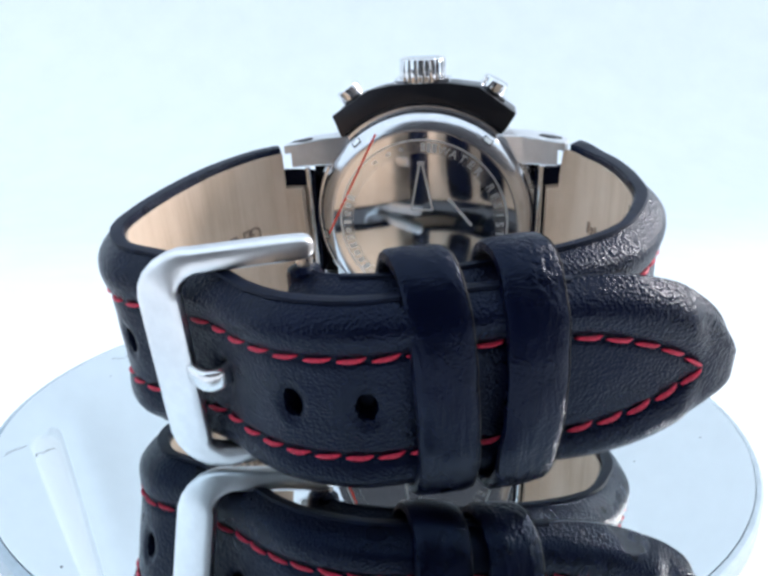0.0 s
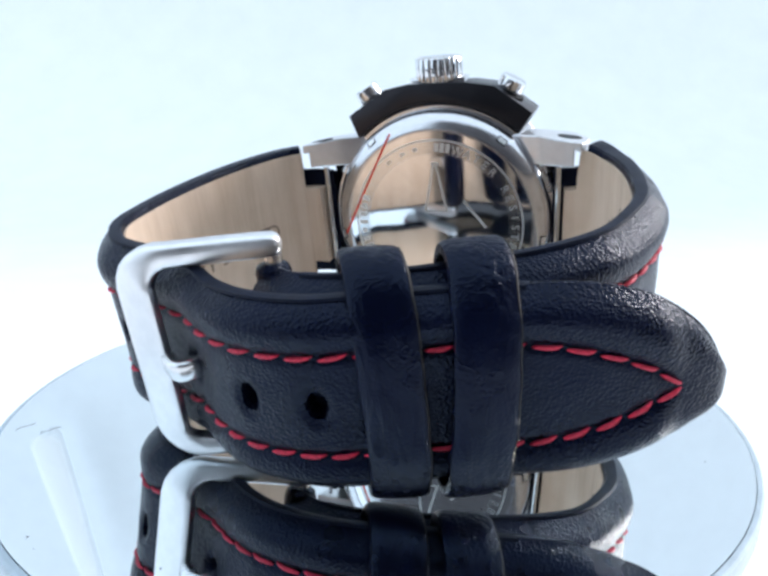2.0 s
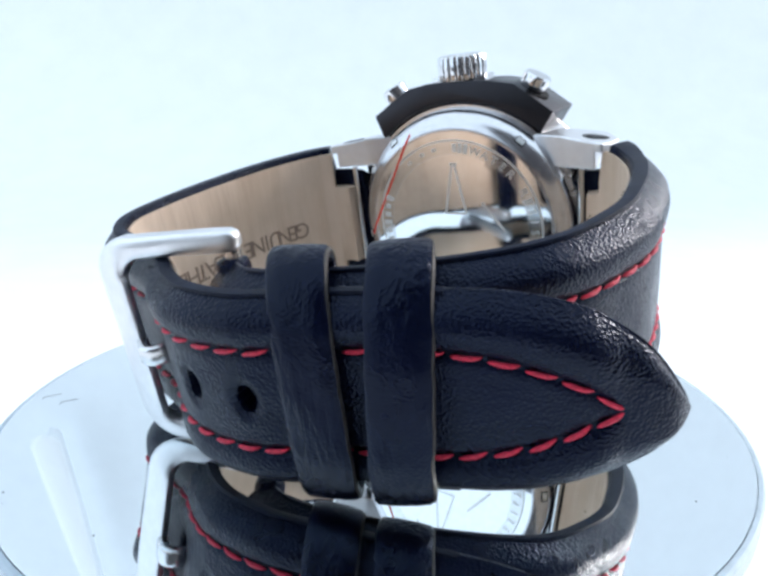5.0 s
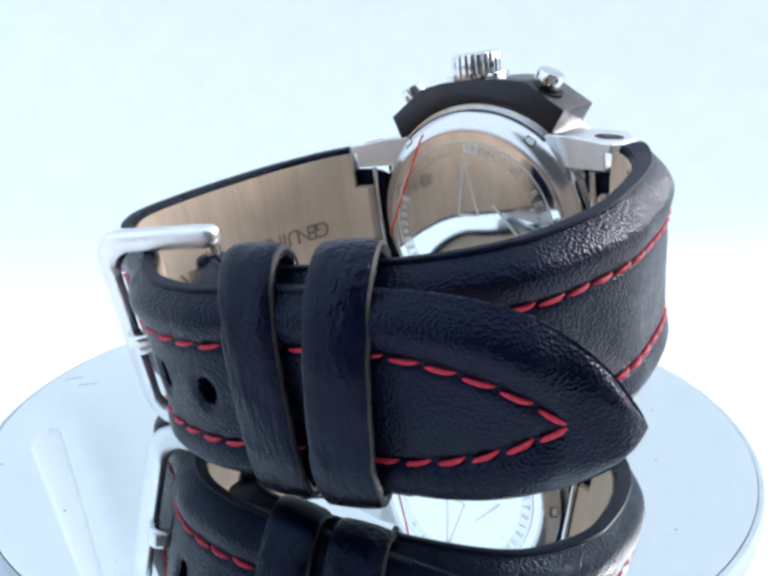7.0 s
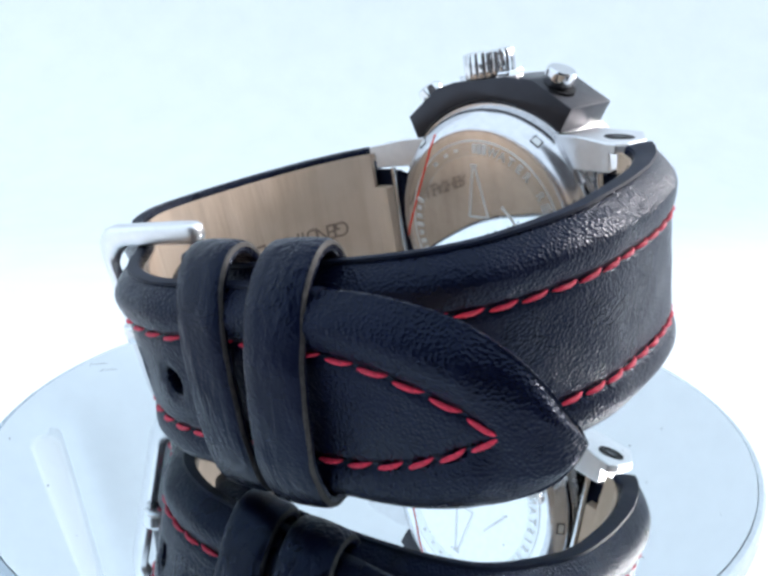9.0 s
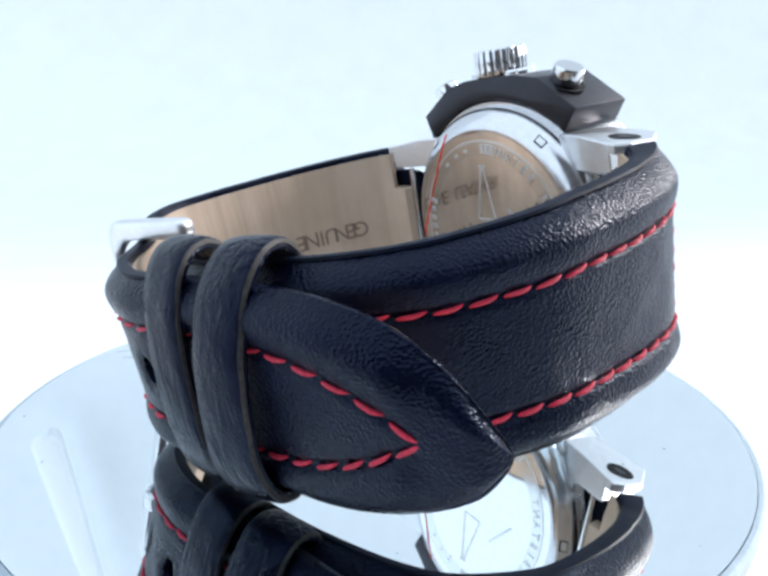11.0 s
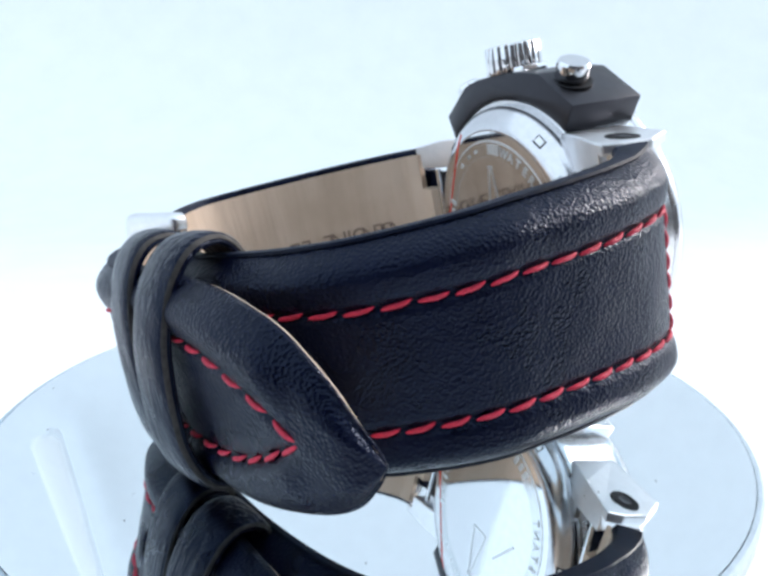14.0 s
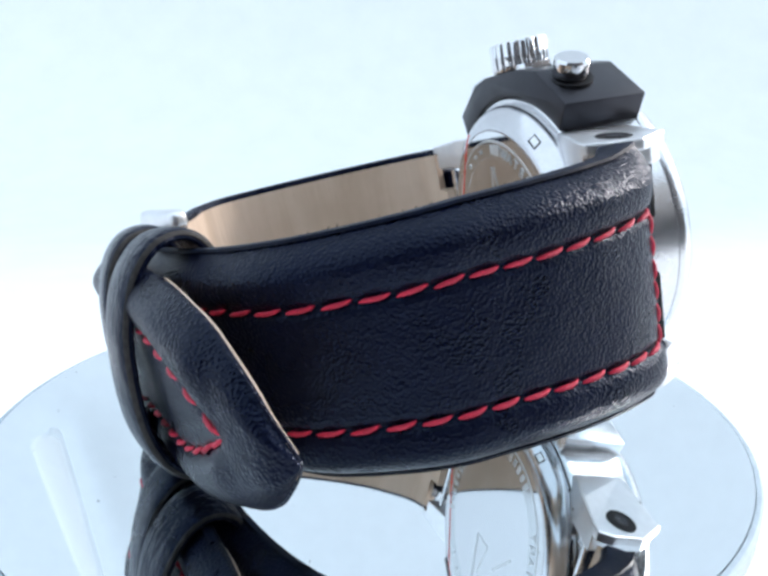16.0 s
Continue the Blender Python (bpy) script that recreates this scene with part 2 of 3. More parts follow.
# ---- the setting ----
def backdrop():
    """A white sweep: a floor that bends up into a wall."""
    bm = bmesh.new()
    line = [(-0.16, 0.0), (0.1, 0.0), (0.35, 0.0)]
    line += [(0.35 + 0.35 * math.sin(w), 0.35 - 0.35 * math.cos(w)) for w in np.linspace(0.1, math.pi / 2, 14)]
    line += [(0.70, 0.7), (0.70, 1.3)]
    rows = []
    for y, z in line:
        rows.append([bm.verts.new((x, y, z - 0.032)) for x in np.linspace(-1.6, 1.6, 9)])
    for r0, r1 in zip(rows, rows[1:]):
        for i in range(8):
            bm.faces.new((r0[i], r0[i + 1], r1[i + 1], r1[i]))
    ob = part("backdrop", bm, WHITE)
    return tagged(ob, "white seamless card sweep behind and under the turntable", "backdrop", kind="structure")


backdrop()


def dark_surround():
    """Unseen dark table top and walls, added to keep the watch's front dark."""
    for name, lo, hi, label in (("table_top", (-1.6, -1.0, -0.075), (1.6, 0.72, -0.035), "added unseen dark table top under the white card"), ("shade_wall_front", (-0.78, -1.1, -0.6), (1.7, -1.0, 1.05), "unseen dark grey wall added behind the camera to block light"), ("shade_wall_right", (1.7, -1.0, -0.6), (1.8, -0.25, 0.5), "unseen dark grey wall added on the right to block light")):
        bm = bmesh.new()
        bmesh.ops.create_cube(bm, size=1.0, matrix=Matrix.Translation((Vector(lo) + Vector(hi)) / 2) @ Matrix.Diagonal((*(Vector(hi) - Vector(lo)), 1)))
        tagged(part(name, bm, DIM, smooth=False), label, "wall" if "wall" in name else "table", kind="structure")


dark_surround()


def strip_lamp():
    """A white strip lamp on the wall, seen only in the mirror."""
    root = tagged(new("strip_lamp"), "slim white glowing strip lamp on the white sweep", "lamp")
    a, b = Vector((-0.412, 0.64, 0.34)), Vector((-0.366, 0.64, 0.60))
    d = (b - a).normalized()
    side = Vector((d.z, 0, -d.x))
    for name, wide, deep, y, mat in (("housing", 0.010, 0.012, 0.020, WHITE), ("tube_cover", 0.019, 0.010, 0.0, GLOW)):
        bm = bmesh.new()
        rows = []
        for k, f in ((0.0, 0.2), (0.004, 0.7), (0.012, 1.0), (0.10, 0.9), (0.20, 0.65), (0.25, 0.45), (0.262, 0.2)):
            rows.append([a + d * k + side * wide * f * math.cos(w) + Vector((0, y + deep * f * math.sin(w), 0)) for w in np.linspace(0, 2 * math.pi, 24, endpoint=False)])
        skin(bm, rows)
        part(name, bm, mat, root)


strip_lamp()


def turntable():
    root = tagged(new("turntable"), "round mirror turntable with a ground glass edge, turning", "turntable")
    off = (1.5 * U, 0, 0)

    def ring(profile, mat, name, label, steps=160):
        bm = bmesh.new()
        skin(bm, [[Vector((r * U * math.cos(w), r * U * math.sin(w), z * U)) for w in np.linspace(0, 2 * math.pi, steps, endpoint=False)] for r, z in profile])
        return part(name, bm, mat, root, label, Matrix.Translation(off), smooth=name != "mirror_disc")

    ring([(52.3, -1.0), (52.3, -0.05), (52.1, 0.0), (40, 0.0), (0.01, 0.0)], MIRROR, "mirror_disc", "clear silvered mirror disc with faint smears")
    ring([(51.0, -3.0), (52.8, -3.0), (53.2, -2.7), (53.2, -0.35), (52.9, -0.1), (52.4, -0.1), (52.4, -1.1), (51.0, -1.1)], GLASS_EDGE, "glass_rim", "ground greenish glass edge")
    return root


def turntable_base():
    bm = bmesh.new()
    prof = [(30, -35.4), (36, -35.4), (37, -34.5), (37, -8), (36, -6.5), (14, -6.2), (14, -3.0), (0.01, -3.0)]
    skin(bm, [[Vector((r * U * math.cos(w), r * U * math.sin(w), z * U)) for w in np.linspace(0, 2 * math.pi, 64, endpoint=False)] for r, z in prof])
    ob = part("display_stand", bm, BASE_PLASTIC)
    return tagged(ob, "low round white plastic stand on the white card", "stand")


TABLE = turntable()
turntable_base()

# ---- the watch ----
FRAME = Matrix(((0.97676, 0.20301, -0.06874, 8.8 * U), (-0.2128, 0.95678, -0.1982, 19.5 * U), (0.02554, 0.20823, 0.97775, 24.0 * U), (0, 0, 0, 1)))
WATCH = tagged(new("wrist_watch"), "steel chronograph watch with red-stitched black leather strap, on its side", "watch")
MID = (1.6, 0.4)


def wpart(name, bm, mat, label="", smooth=True):
    return part(name, bm, mat, WATCH, label, FRAME, smooth)


def arc(r, w0, w1, k, mid=MID):
    return [(mid[0] + r * math.sin(radians(w)), mid[1] + r * math.cos(radians(w))) for w in np.linspace(w0, w1, k)]


def watch_case():
    case = wpart("case", lathe([(18.9, -2.3), (20.0, -2.2), (20.4, -2.6), (20.4, -12.2), (20.0, -12.6), (10, -12.7)], MID), SATIN, "satin steel case middle")
    back = part("case_back", lathe([(18.0, -2.6), (19.25, -2.4), (19.4, -1.8), (19.36, -1.35), (19.2, -0.85), (18.95, -0.4), (18.55, 0.05), (18.05, 0.45), (17.5, 0.76), (16.9, 0.97), (16.3, 1.075), (15.9, 0.9)], MID, 160), RIM_STEEL, case, "satin steel rim of the case back")
    part("back_plate", lathe([(15.6, 0.8), (16.3, 1.0), (16.28, 1.08), (10, 1.2), (0.02, 1.24)], MID, 160), FILMED, back, "mirror-polished steel back plate")
    part("front_bezel", lathe([(20.0, -12.4), (20.3, -12.5), (20.45, -12.9), (20.3, -13.6), (19.6, -14.7), (18.8, -15.2), (18.6, -14.3), (17.5, -14.1)], MID, 128), SATIN, case, "polished steel front bezel")
    part("crystal", lathe([(18.5, -14.4), (18.5, -15.0), (17.5, -15.3), (0.02, -15.4)], MID, 96), CRYSTAL, case, "clear flat watch crystal")
    part("dial", lathe([(17.4, -13.0), (17.4, -13.6), (0.02, -13.6)], MID, 64), DARK, case, "black dial")
    for flip in (1, -1):
        outer = [(-14.3, 18.9), (-7.4, 23.1), (-3.4, 23.8), (1.6, 23.9), (6.6, 23.8), (11.2, 23.1), (17.4, 18.6)]
        inner = arc(20.35, 42.5, -45.0, 19)
        if flip < 0:
            outer = [(-7.5, 22.0), (-3.0, 23.6), (1.6, 24.0), (6.2, 23.6), (10.7, 22.0)]
            inner = arc(20.35, 24.0, -24.0, 11)
        outline = [(a, MID[1] + (c - MID[1]) * flip) for a, c in outer + inner]
        block = slab(outline, -1.9, -12.9 if flip > 0 else -12.3, 0.3)
        if flip > 0:
            for v in block.verts:
                v.co.z += 0.06 * (-v.co.y + 4.0 * U)
        part("crown_guard", block, BLACK_METAL if flip > 0 else SATIN, case, "black plated crown guard" if flip > 0 else "satin steel case flank")
    # engraved ring, wording and mark on the back
    bm = bmesh.new()
    for r0, r1 in ((15.05, 14.75), (12.65, 12.35)):
        n = 1.1
        rows = [[V(MID[0] + r * math.sin(w), k, MID[1] + r * math.cos(w)) for w in np.linspace(0, 2 * math.pi, 120, endpoint=False)] for r, k in ((r0, n), (r0, n + 0.05), (r1, n + 0.05), (r1, n))]
        skin(bm, rows, caps=False)
    part("engraved_ring", bm, FROSTED, back)
    rows = [[V(MID[0] + r * math.sin(w), k, MID[1] + r * math.cos(w)) for w in np.linspace(0, 2 * math.pi, 120, endpoint=False)] for r, k in ((14.76, 1.0), (14.76, 1.145), (12.64, 1.175), (12.64, 1.0))]
    bm = bmesh.new()
    skin(bm, rows, caps=False)
    part("matted_band", bm, HAZE, back, "faintly matted ring round the case back")
    bm = bmesh.new()
    for w, high in [(2.0, 1.3), (6.0, 1.5), (10.0, 1.5), (-14.0, 0.5), (-24.0, 0.5), (-36.0, 0.5)] + [(150.0 + 6.5 * i, 1.4 - 0.3 * (i % 2)) for i in range(9)] + [(232.0 + 6.5 * i, 1.4 - 0.3 * (i % 3)) for i in range(10)]:
        turn = Matrix.Translation(V(MID[0] + 13.7 * math.sin(radians(w)), 1.2, MID[1] + 13.7 * math.cos(radians(w)))) @ UPRIGHT @ pose(0, 0, 0, 0, 0, -w)
        bmesh.ops.create_cube(bm, size=1.0, matrix=turn @ Matrix.Diagonal((0.7 * U, high * U, 0.14 * U, 1)))
    part("engraved_marks", bm, FROSTED, back, "small worn engraved marks", smooth=False)
    word = [(ch, 17 + 7.3 * i) for i, ch in enumerate("WATER RESISTANT")]
    part("engraved_lettering", letters([(ch, Matrix.Translation(V(MID[0] + 13.0 * math.sin(radians(w)), 1.24, MID[1] + 13.0 * math.cos(radians(w)))) @ UPRIGHT @ pose(0, 0, 0, 0, 0, -w)) for ch, w in word], 1.9 * U), FROSTED, back, "pale engraved wording")
    bm = bmesh.new()
    for (a0, c0), (a1, c1), w in (((-0.2, 11.0), (-1.9, 2.6), 0.35), ((0.2, 11.0), (1.9, 2.6), 0.35), ((-1.9, 2.6), (1.9, 2.6), 0.3), ((-0.6, 11.0), (0.6, 11.0), 0.4), ((4.8, 4.6), (8.7, -0.2), 0.45)):
        d = Vector((a1 - a0, c1 - c0)).normalized()
        s = Vector((-d.y, d.x)) * w / 2
        quad = [Vector((a0, c0)) + s, Vector((a0, c0)) - s, Vector((a1, c1)) - s, Vector((a1, c1)) + s]
        skin(bm, [[V(MID[0] + p.x, n, MID[1] + p.y) for p in quad] for n in (1.15, 1.28)])
    part("engraved_mark", bm, FROSTED, back, "plain engraved emblem")
    # protective film edge across the back
    a0, c0, a1, c1 = -6.1, 16.3, -16.0, -2.0
    bm = bmesh.new()
    d = Vector((a1 - a0, c1 - c0)).normalized()
    s = Vector((-d.y, d.x)) * 0.17
    rows = []
    for k in range(13):
        q = Vector((a0, c0)).lerp(Vector((a1, c1)), k / 12)
        r = math.hypot(q.x - MID[0], q.y - MID[1])
        n = 1.24 - 0.16 * (r / 16.3) if r < 16.3 else steps_between([(16.3, 1.08), (16.9, 0.97), (17.5, 0.76), (18.05, 0.45), (18.55, 0.05), (19.0, -0.45)], r)
        rows.append([V(q.x + s.x, n, q.y + s.y), V(q.x - s.x, n, q.y - s.y), V(q.x - s.x, n + 0.1, q.y - s.y), V(q.x + s.x, n + 0.1, q.y + s.y)])
    skin(bm, rows)
    part("film_edge", bm, RED_FILM, back, "red edge of the protective film")
    # Wrench notches: raised dark plates paint the recess shade, paler ones the floor.
    for w in (38, -38, 98, -98, 158, -158):
        r = radians(w)
        e, f = Vector((math.cos(r), -math.sin(r))), Vector((math.sin(r), math.cos(r)))
        m = Vector(MID)
        for r0, r1, k, mat, up, name in ((18.75, 17.85, 0.85, DARK, 0.13, "notch_shade"), (18.70, 18.05, 0.68, FROSTED, 0.16, "notch_floor")):
            box = []
            for rad in (r0, r1):
                n = -0.15 + (18.7 - rad) * 0.80
                for side in (-k, k):
                    q = m + f * rad + e * side
                    box.append((q.x, n, q.y))
            lo, hi = [V(a, n - 0.3, c) for a, n, c in box], [V(a, n + up, c) for a, n, c in box]
            order = (0, 1, 3, 2)
            bm = bmesh.new()
            skin(bm, [[lo[i] for i in order], [hi[i] for i in order]])
            part(name, bm, mat, back, smooth=False)
    return case


UPRIGHT = Matrix(((1, 0, 0, 0), (0, 0, -1, 0), (0, 1, 0, 0), (0, 0, 0, 1)))


def letters(chars, size):
    """One mesh of single characters, each at its own pose; flat in the pose's xy plane."""
    bm = bmesh.new()
    for ch, m in chars:
        if ch == " ":
            continue
        cu = bpy.data.curves.new("glyph", "FONT")
        cu.body, cu.size, cu.extrude, cu.align_x = ch, size, 0.00003, "CENTER"
        cu.resolution_u = 3
        ob = new("glyph", cu)
        dg = bpy.context.evaluated_depsgraph_get()
        me = bpy.data.meshes.new_from_object(ob.evaluated_get(dg))
        me.transform(m)
        bm.from_mesh(me)
        bpy.data.meshes.remove(me)
        bpy.data.objects.remove(ob)
        bpy.data.curves.remove(cu)
    return bm


CASE = watch_case()


def fall_off(bm, c0, c1):
    """Slopes the outer end of a lug down, fully at c1 and not at all at c0."""
    for v in bm.verts:
        past = max(0.0, abs(v.co.x / U - 1.2) - 16.5)
        v.co.z -= math.copysign(0.15 * past, c1) * U * max(0.0, min(1.0, (v.co.z / U - c0) / (c1 - c0)))
        if c1 > 0:
            v.co.z += 0.07 * (-v.co.y + 4.0 * U) * max(0.0, min(1.0, (v.co.z / U - c0) / (c1 - c0)))
    return bm


def lugs():
    for sx in (1, -1):
        for sc in (1, -1):
            foot = [(13.2, -2.6), (18.6, -0.6), (24.2, 0.98), (24.2, -7.6), (23.2, -9.6), (14.5, -11.0), (13.2, -10.6)]
            plate = [(23.5, 0.75), (25.2, 1.2), (26.0, -1.0), (26.3, -5.2), (23.7, -10.0), (22.9, -9.5)]
            outline = [(1.2 + (a - 1.2 + (0 if sx > 0 else -0.2)) * sx, n) for a, n in foot]
            plate = [(1.2 + (a - 1.2 + (0 if sx > 0 else -0.2)) * sx, n) for a, n in plate]
            c0, c1 = (10.6, 15.3) if sc > 0 else (-12.2, -16.9)
            lug = wpart("lug", fall_off(prism(outline, c0, c1, 0.3), c0, c1), BRUSHED, "brushed steel lug with a round screw hole", smooth=False)
            part("lug_plate", fall_off(prism(plate, c1 - 1.5 * sc, c1 + 0.02 * sc, 0.3), 0.0, c1), BRUSHED, lug, smooth=False)
            lean = Vector((0.15 * sx, -0.07 if sc > 0 else 0.0, sc)).normalized()
            seat = (1.2 + 22.0 * sx, -3.8, c1 - 0.15 * 5.5 * sc)
            # The screw hole is not cut: a flat dark disc paints its inner shade.
            screw = part("screw", turned([(2.0, -0.1), (2.0, 0.06), (1.75, 0.09), (1.5, 0.05), (0.01, 0.05)], seat, lean, 32), DARK, lug, "dark disc painted as the shaded lug screw hole")
            part("screw_head", turned([(0.9, 0.0), (0.9, 0.11), (0.7, 0.12), (0.6, 0.08), (0.01, 0.08)], seat, lean, 24), BLACK_METAL, screw)
        x = 1.2 + 20.6 * sx
        wpart("spring_bar", turned([(0.5, -11.5), (0.5, 11.0)], (x, -1.0, -0.8), (0, 0, 1), 20), POLISHED, "thin polished spring bar")
        side = [(14.5, -2.6), (17.9, -1.2), (17.9, -10.5), (14.5, -10.5)]
        wpart("end_block", prism([(1.2 + (a - 1.2) * sx, n) for a, n in side], -12.6, 11.0, 0.2), SATIN, "satin steel case end between the lugs")
        # Dark block added to stand for the shade in the gap behind the strap.
        core = [(17.95, -4.8), (21.7, -5.0), (21.7, -9.6), (17.95, -10.3)]
        wpart("gap_shade", prism([(1.2 + (a - 1.2) * sx, n) for a, n in core], -12.0, 10.4, 0.3), DARK, "dark block added as shade in the gap behind the strap")


lugs()


def crown_and_pushers():
    foot = (1.5, -5.3, 23.55)
    crown = wpart("crown", turned([(3.0, 0.5), (3.8, 0.5), (3.9, 0.75), (3.9, 3.9), (3.7, 4.18), (3.4, 4.25), (3.2, 4.1), (0.02, 4.12)], foot, (0, 0, 1), 240, 20, 0.30, (1, 2, 3)), POLISHED, "polished fluted steel crown")
    part("stem_collar", turned([(2.9, -0.8), (3.3, 0.8)], foot, (0, 0, 1), 40), DARK, crown, "dark stem collar")
    for s in (-1, 1):
        o = [(1.5 + s * 2.8, -2.9), (1.5 + s * 4.7, -3.4), (1.5 + s * 4.7, -7.4), (1.5 + s * 2.8, -8.0)]
        part("crown_shoulder", prism(o, 23.0, 24.6, 0.25), POLISHED, crown, "small polished shoulder")
    for s in (-1, 1):
        w = radians(28) if s > 0 else radians(-31)
        ax = (math.sin(w), 0, math.cos(w))
        base = (MID[0] + 21.6 * ax[0], -5.6, MID[1] + 21.6 * ax[2])
        p = wpart("pusher", turned([(1.7, 2.7), (2.1, 2.8), (2.15, 2.95), (2.15, 4.7), (1.9, 5.0), (0.02, 5.1)], base, ax, 40), POLISHED, "polished round chronograph pusher")
        part("pusher_stem", turned([(1.6, 0), (1.6, 2.9)], base, ax, 32), DARK, p, "dark pusher stem")
        part("pusher_seat", turned([(2.9, 1.0), (2.9, 2.6), (2.6, 2.7), (1.7, 2.4)], base, ax, 40), DARK, p, "dark pusher seat")


crown_and_pushers()

# long strap piece with the holes, from one lug through the buckle to the pointed tail
LONG_KNOTS = [(-18.2, -4.1), (-22.5, -4.4), (-26.8, -2.6), (-30.6, 2.2), (-33.9, 11.5), (-35.3, 22), (-35.3, 32), (-33.8, 40), (-29.2, 45.8), (-22.5, 47.9), (-15.5, 50.6), (-10, 54.2), (-4.5, 56.2), (3, 56.2), (12, 53.0), (20, 50.4), (26.4, 48.3), (32, 46.2), (37.1, 43.7), (40.6, 41.3), (42.5, 38.9)]
LONG = Strap(LONG_KNOTS, 1, None, None, None, None, blunt=True)
LEN = LONG.path.length
S_TIP = LONG.path.near(37.1, 43.6)
S_LUG = LONG.path.near(-25.2, -3.4)
S_BEND = LONG.path.near(-30.8, 40)


def tail(s, full):
    u = (s - (LEN - 22.0)) / 22.0
    return full * (1 - max(0, u) ** 2.25) ** 0.69 if u < 1 else 0.0


LONG.half = lambda s: 10.3 if s < S_LUG else max(tail(s, steps_between([(S_LUG, 14.6), (S_BEND, 12.7), (S_BEND + 25, 11.4), (LEN, 11.2)], s)), 0.25)
LONG.middle = lambda s: steps_between([(0, -0.8), (S_LUG, -0.6), (S_BEND, 0.6), (LEN - 30, 0.6), (LEN - 10, 0.1), (LEN - 5, -0.7), (LEN, -2.0)], s)
LONG.thick = lambda s: steps_between([(0, 2.4), (S_LUG, 2.6), (S_LUG + 0.1, 4.6), (S_LUG + 22, 4.0), (S_BEND, 3.3), (LEN - 20, 3.0), (LEN - 8, 2.7), (LEN - 3, 2.0), (LEN, 1.3)], s)


def long_row(s):
    u = (s - (S_TIP - 20.0)) / 20.0
    return 5.85 if u <= 0 else max(5.85 * (1 - min(u, 1) ** 2.4), 0.0)


LONG.row = long_row
HOLE_AT = [LONG.path.near(a, n) for a, n in ((-28.9, 44), (-14.6, 52.6), (-4.9, 56.6), (3.2, 56.2))]
HOLE_AT = [HOLE_AT[0] + 1.2] + HOLE_AT[1:]
LONG.holes = [(s, 0.2) for s in HOLE_AT]

# short strap piece with the buckle and loops
SHORT_KNOTS = [(20.7, -4.3), (25.0, -4.6), (28.4, -3.5), (31.4, -0.7), (33.7, 4.6), (35.0, 10.8), (35.6, 17), (35.6, 23.7), (34.1, 29.7), (31.3, 36.1), (27.2, 40.6), (21.5, 44.4), (14, 47.9), (5, 50.6), (-2, 50.6), (-6.5, 48.4)]
SHORT = Strap(SHORT_KNOTS, -1, None, None, None, None)
SLEN = SHORT.path.length
T_LUG = SHORT.path.near(28.2, -3.6)
T_IN = SHORT.path.near(25.4, -4.6)
SHORT.half = lambda s: 10.3 if s < T_LUG else steps_between([(T_LUG, 14.4), (T_LUG + 6, 13.7), (T_LUG + 40, 12.2), (SLEN - 18, 11.3), (SLEN, 10.6)], s)
SHORT.middle = lambda s: steps_between([(0, -0.8), (T_LUG, -0.3), (T_LUG + 8, -0.2), (T_LUG + 25, 0.6), (T_LUG + 45, 0.9), (SLEN, 0.9)], s)
SHORT.thick = lambda s: steps_between([(0, 2.4), (T_LUG, 2.6), (T_LUG + 0.1, 4.8), (T_LUG + 18, 4.1), (T_LUG + 45, 3.3), (SLEN, 3.0)], s)
SHORT.row = lambda s: steps_between([(T_LUG, 7.5), (T_LUG + 18, 6.6), (T_LUG + 40, 6.1)], s)


def stitch_mesh():
    bm = bmesh.new()
    rings = []
    k = 9
    for i in range(k):
        f = i / (k - 1)
        x = (f - 0.5) * 2.9
        r = 0.32 * max(0.12, (1 - abs(2 * f - 1) ** 3)) ** 0.5
        lift = 0.30 * math.sin(math.pi * f) - 0.12
        rings.append([Vector((x, 0.75 * r * math.cos(w) + 0.05 * math.sin(6 * f), r * math.sin(w) * 0.9 + lift)) * U for w in np.linspace(0, 2 * math.pi, 8, endpoint=False)])
    skin(bm, rings)
    bmesh.ops.recalc_face_normals(bm, faces=bm.faces[:])
    me = bpy.data.meshes.new("stitch")
    bm.to_mesh(me)
    bm.free()
    me.materials.append(THREAD)
    me.shade_smooth()
    return me


STITCH = stitch_mesh()


def stitch(strap, owner, s, c, s2, c2):
    """One stitch from (s, c) to (s2, c2) on a strap's outer face."""
    sm, cm = (s + s2) / 2, (c + c2) / 2
    p0, p1, pm = strap.place(s, c, 0), strap.place(s2, c2, 0), strap.place(sm, cm, -0.12)
    p, t, o = strap.station(sm)
    up = Vector((o.x, -o.y, 0)).normalized()
    x = (p1 - p0).normalized()
    up = (up - x * up.dot(x)).normalized()
    y = up.cross(x)
    m = Matrix((x, y, up)).transposed().to_4x4()
    m.translation = pm
    ob = new("stitch", STITCH)
    ob.parent = owner
    ob.matrix_basis = m @ pose(0, 0, 0, random.uniform(-6, 6), random.uniform(-2, 2), 9 + random.uniform(-3, 3))
    return ob


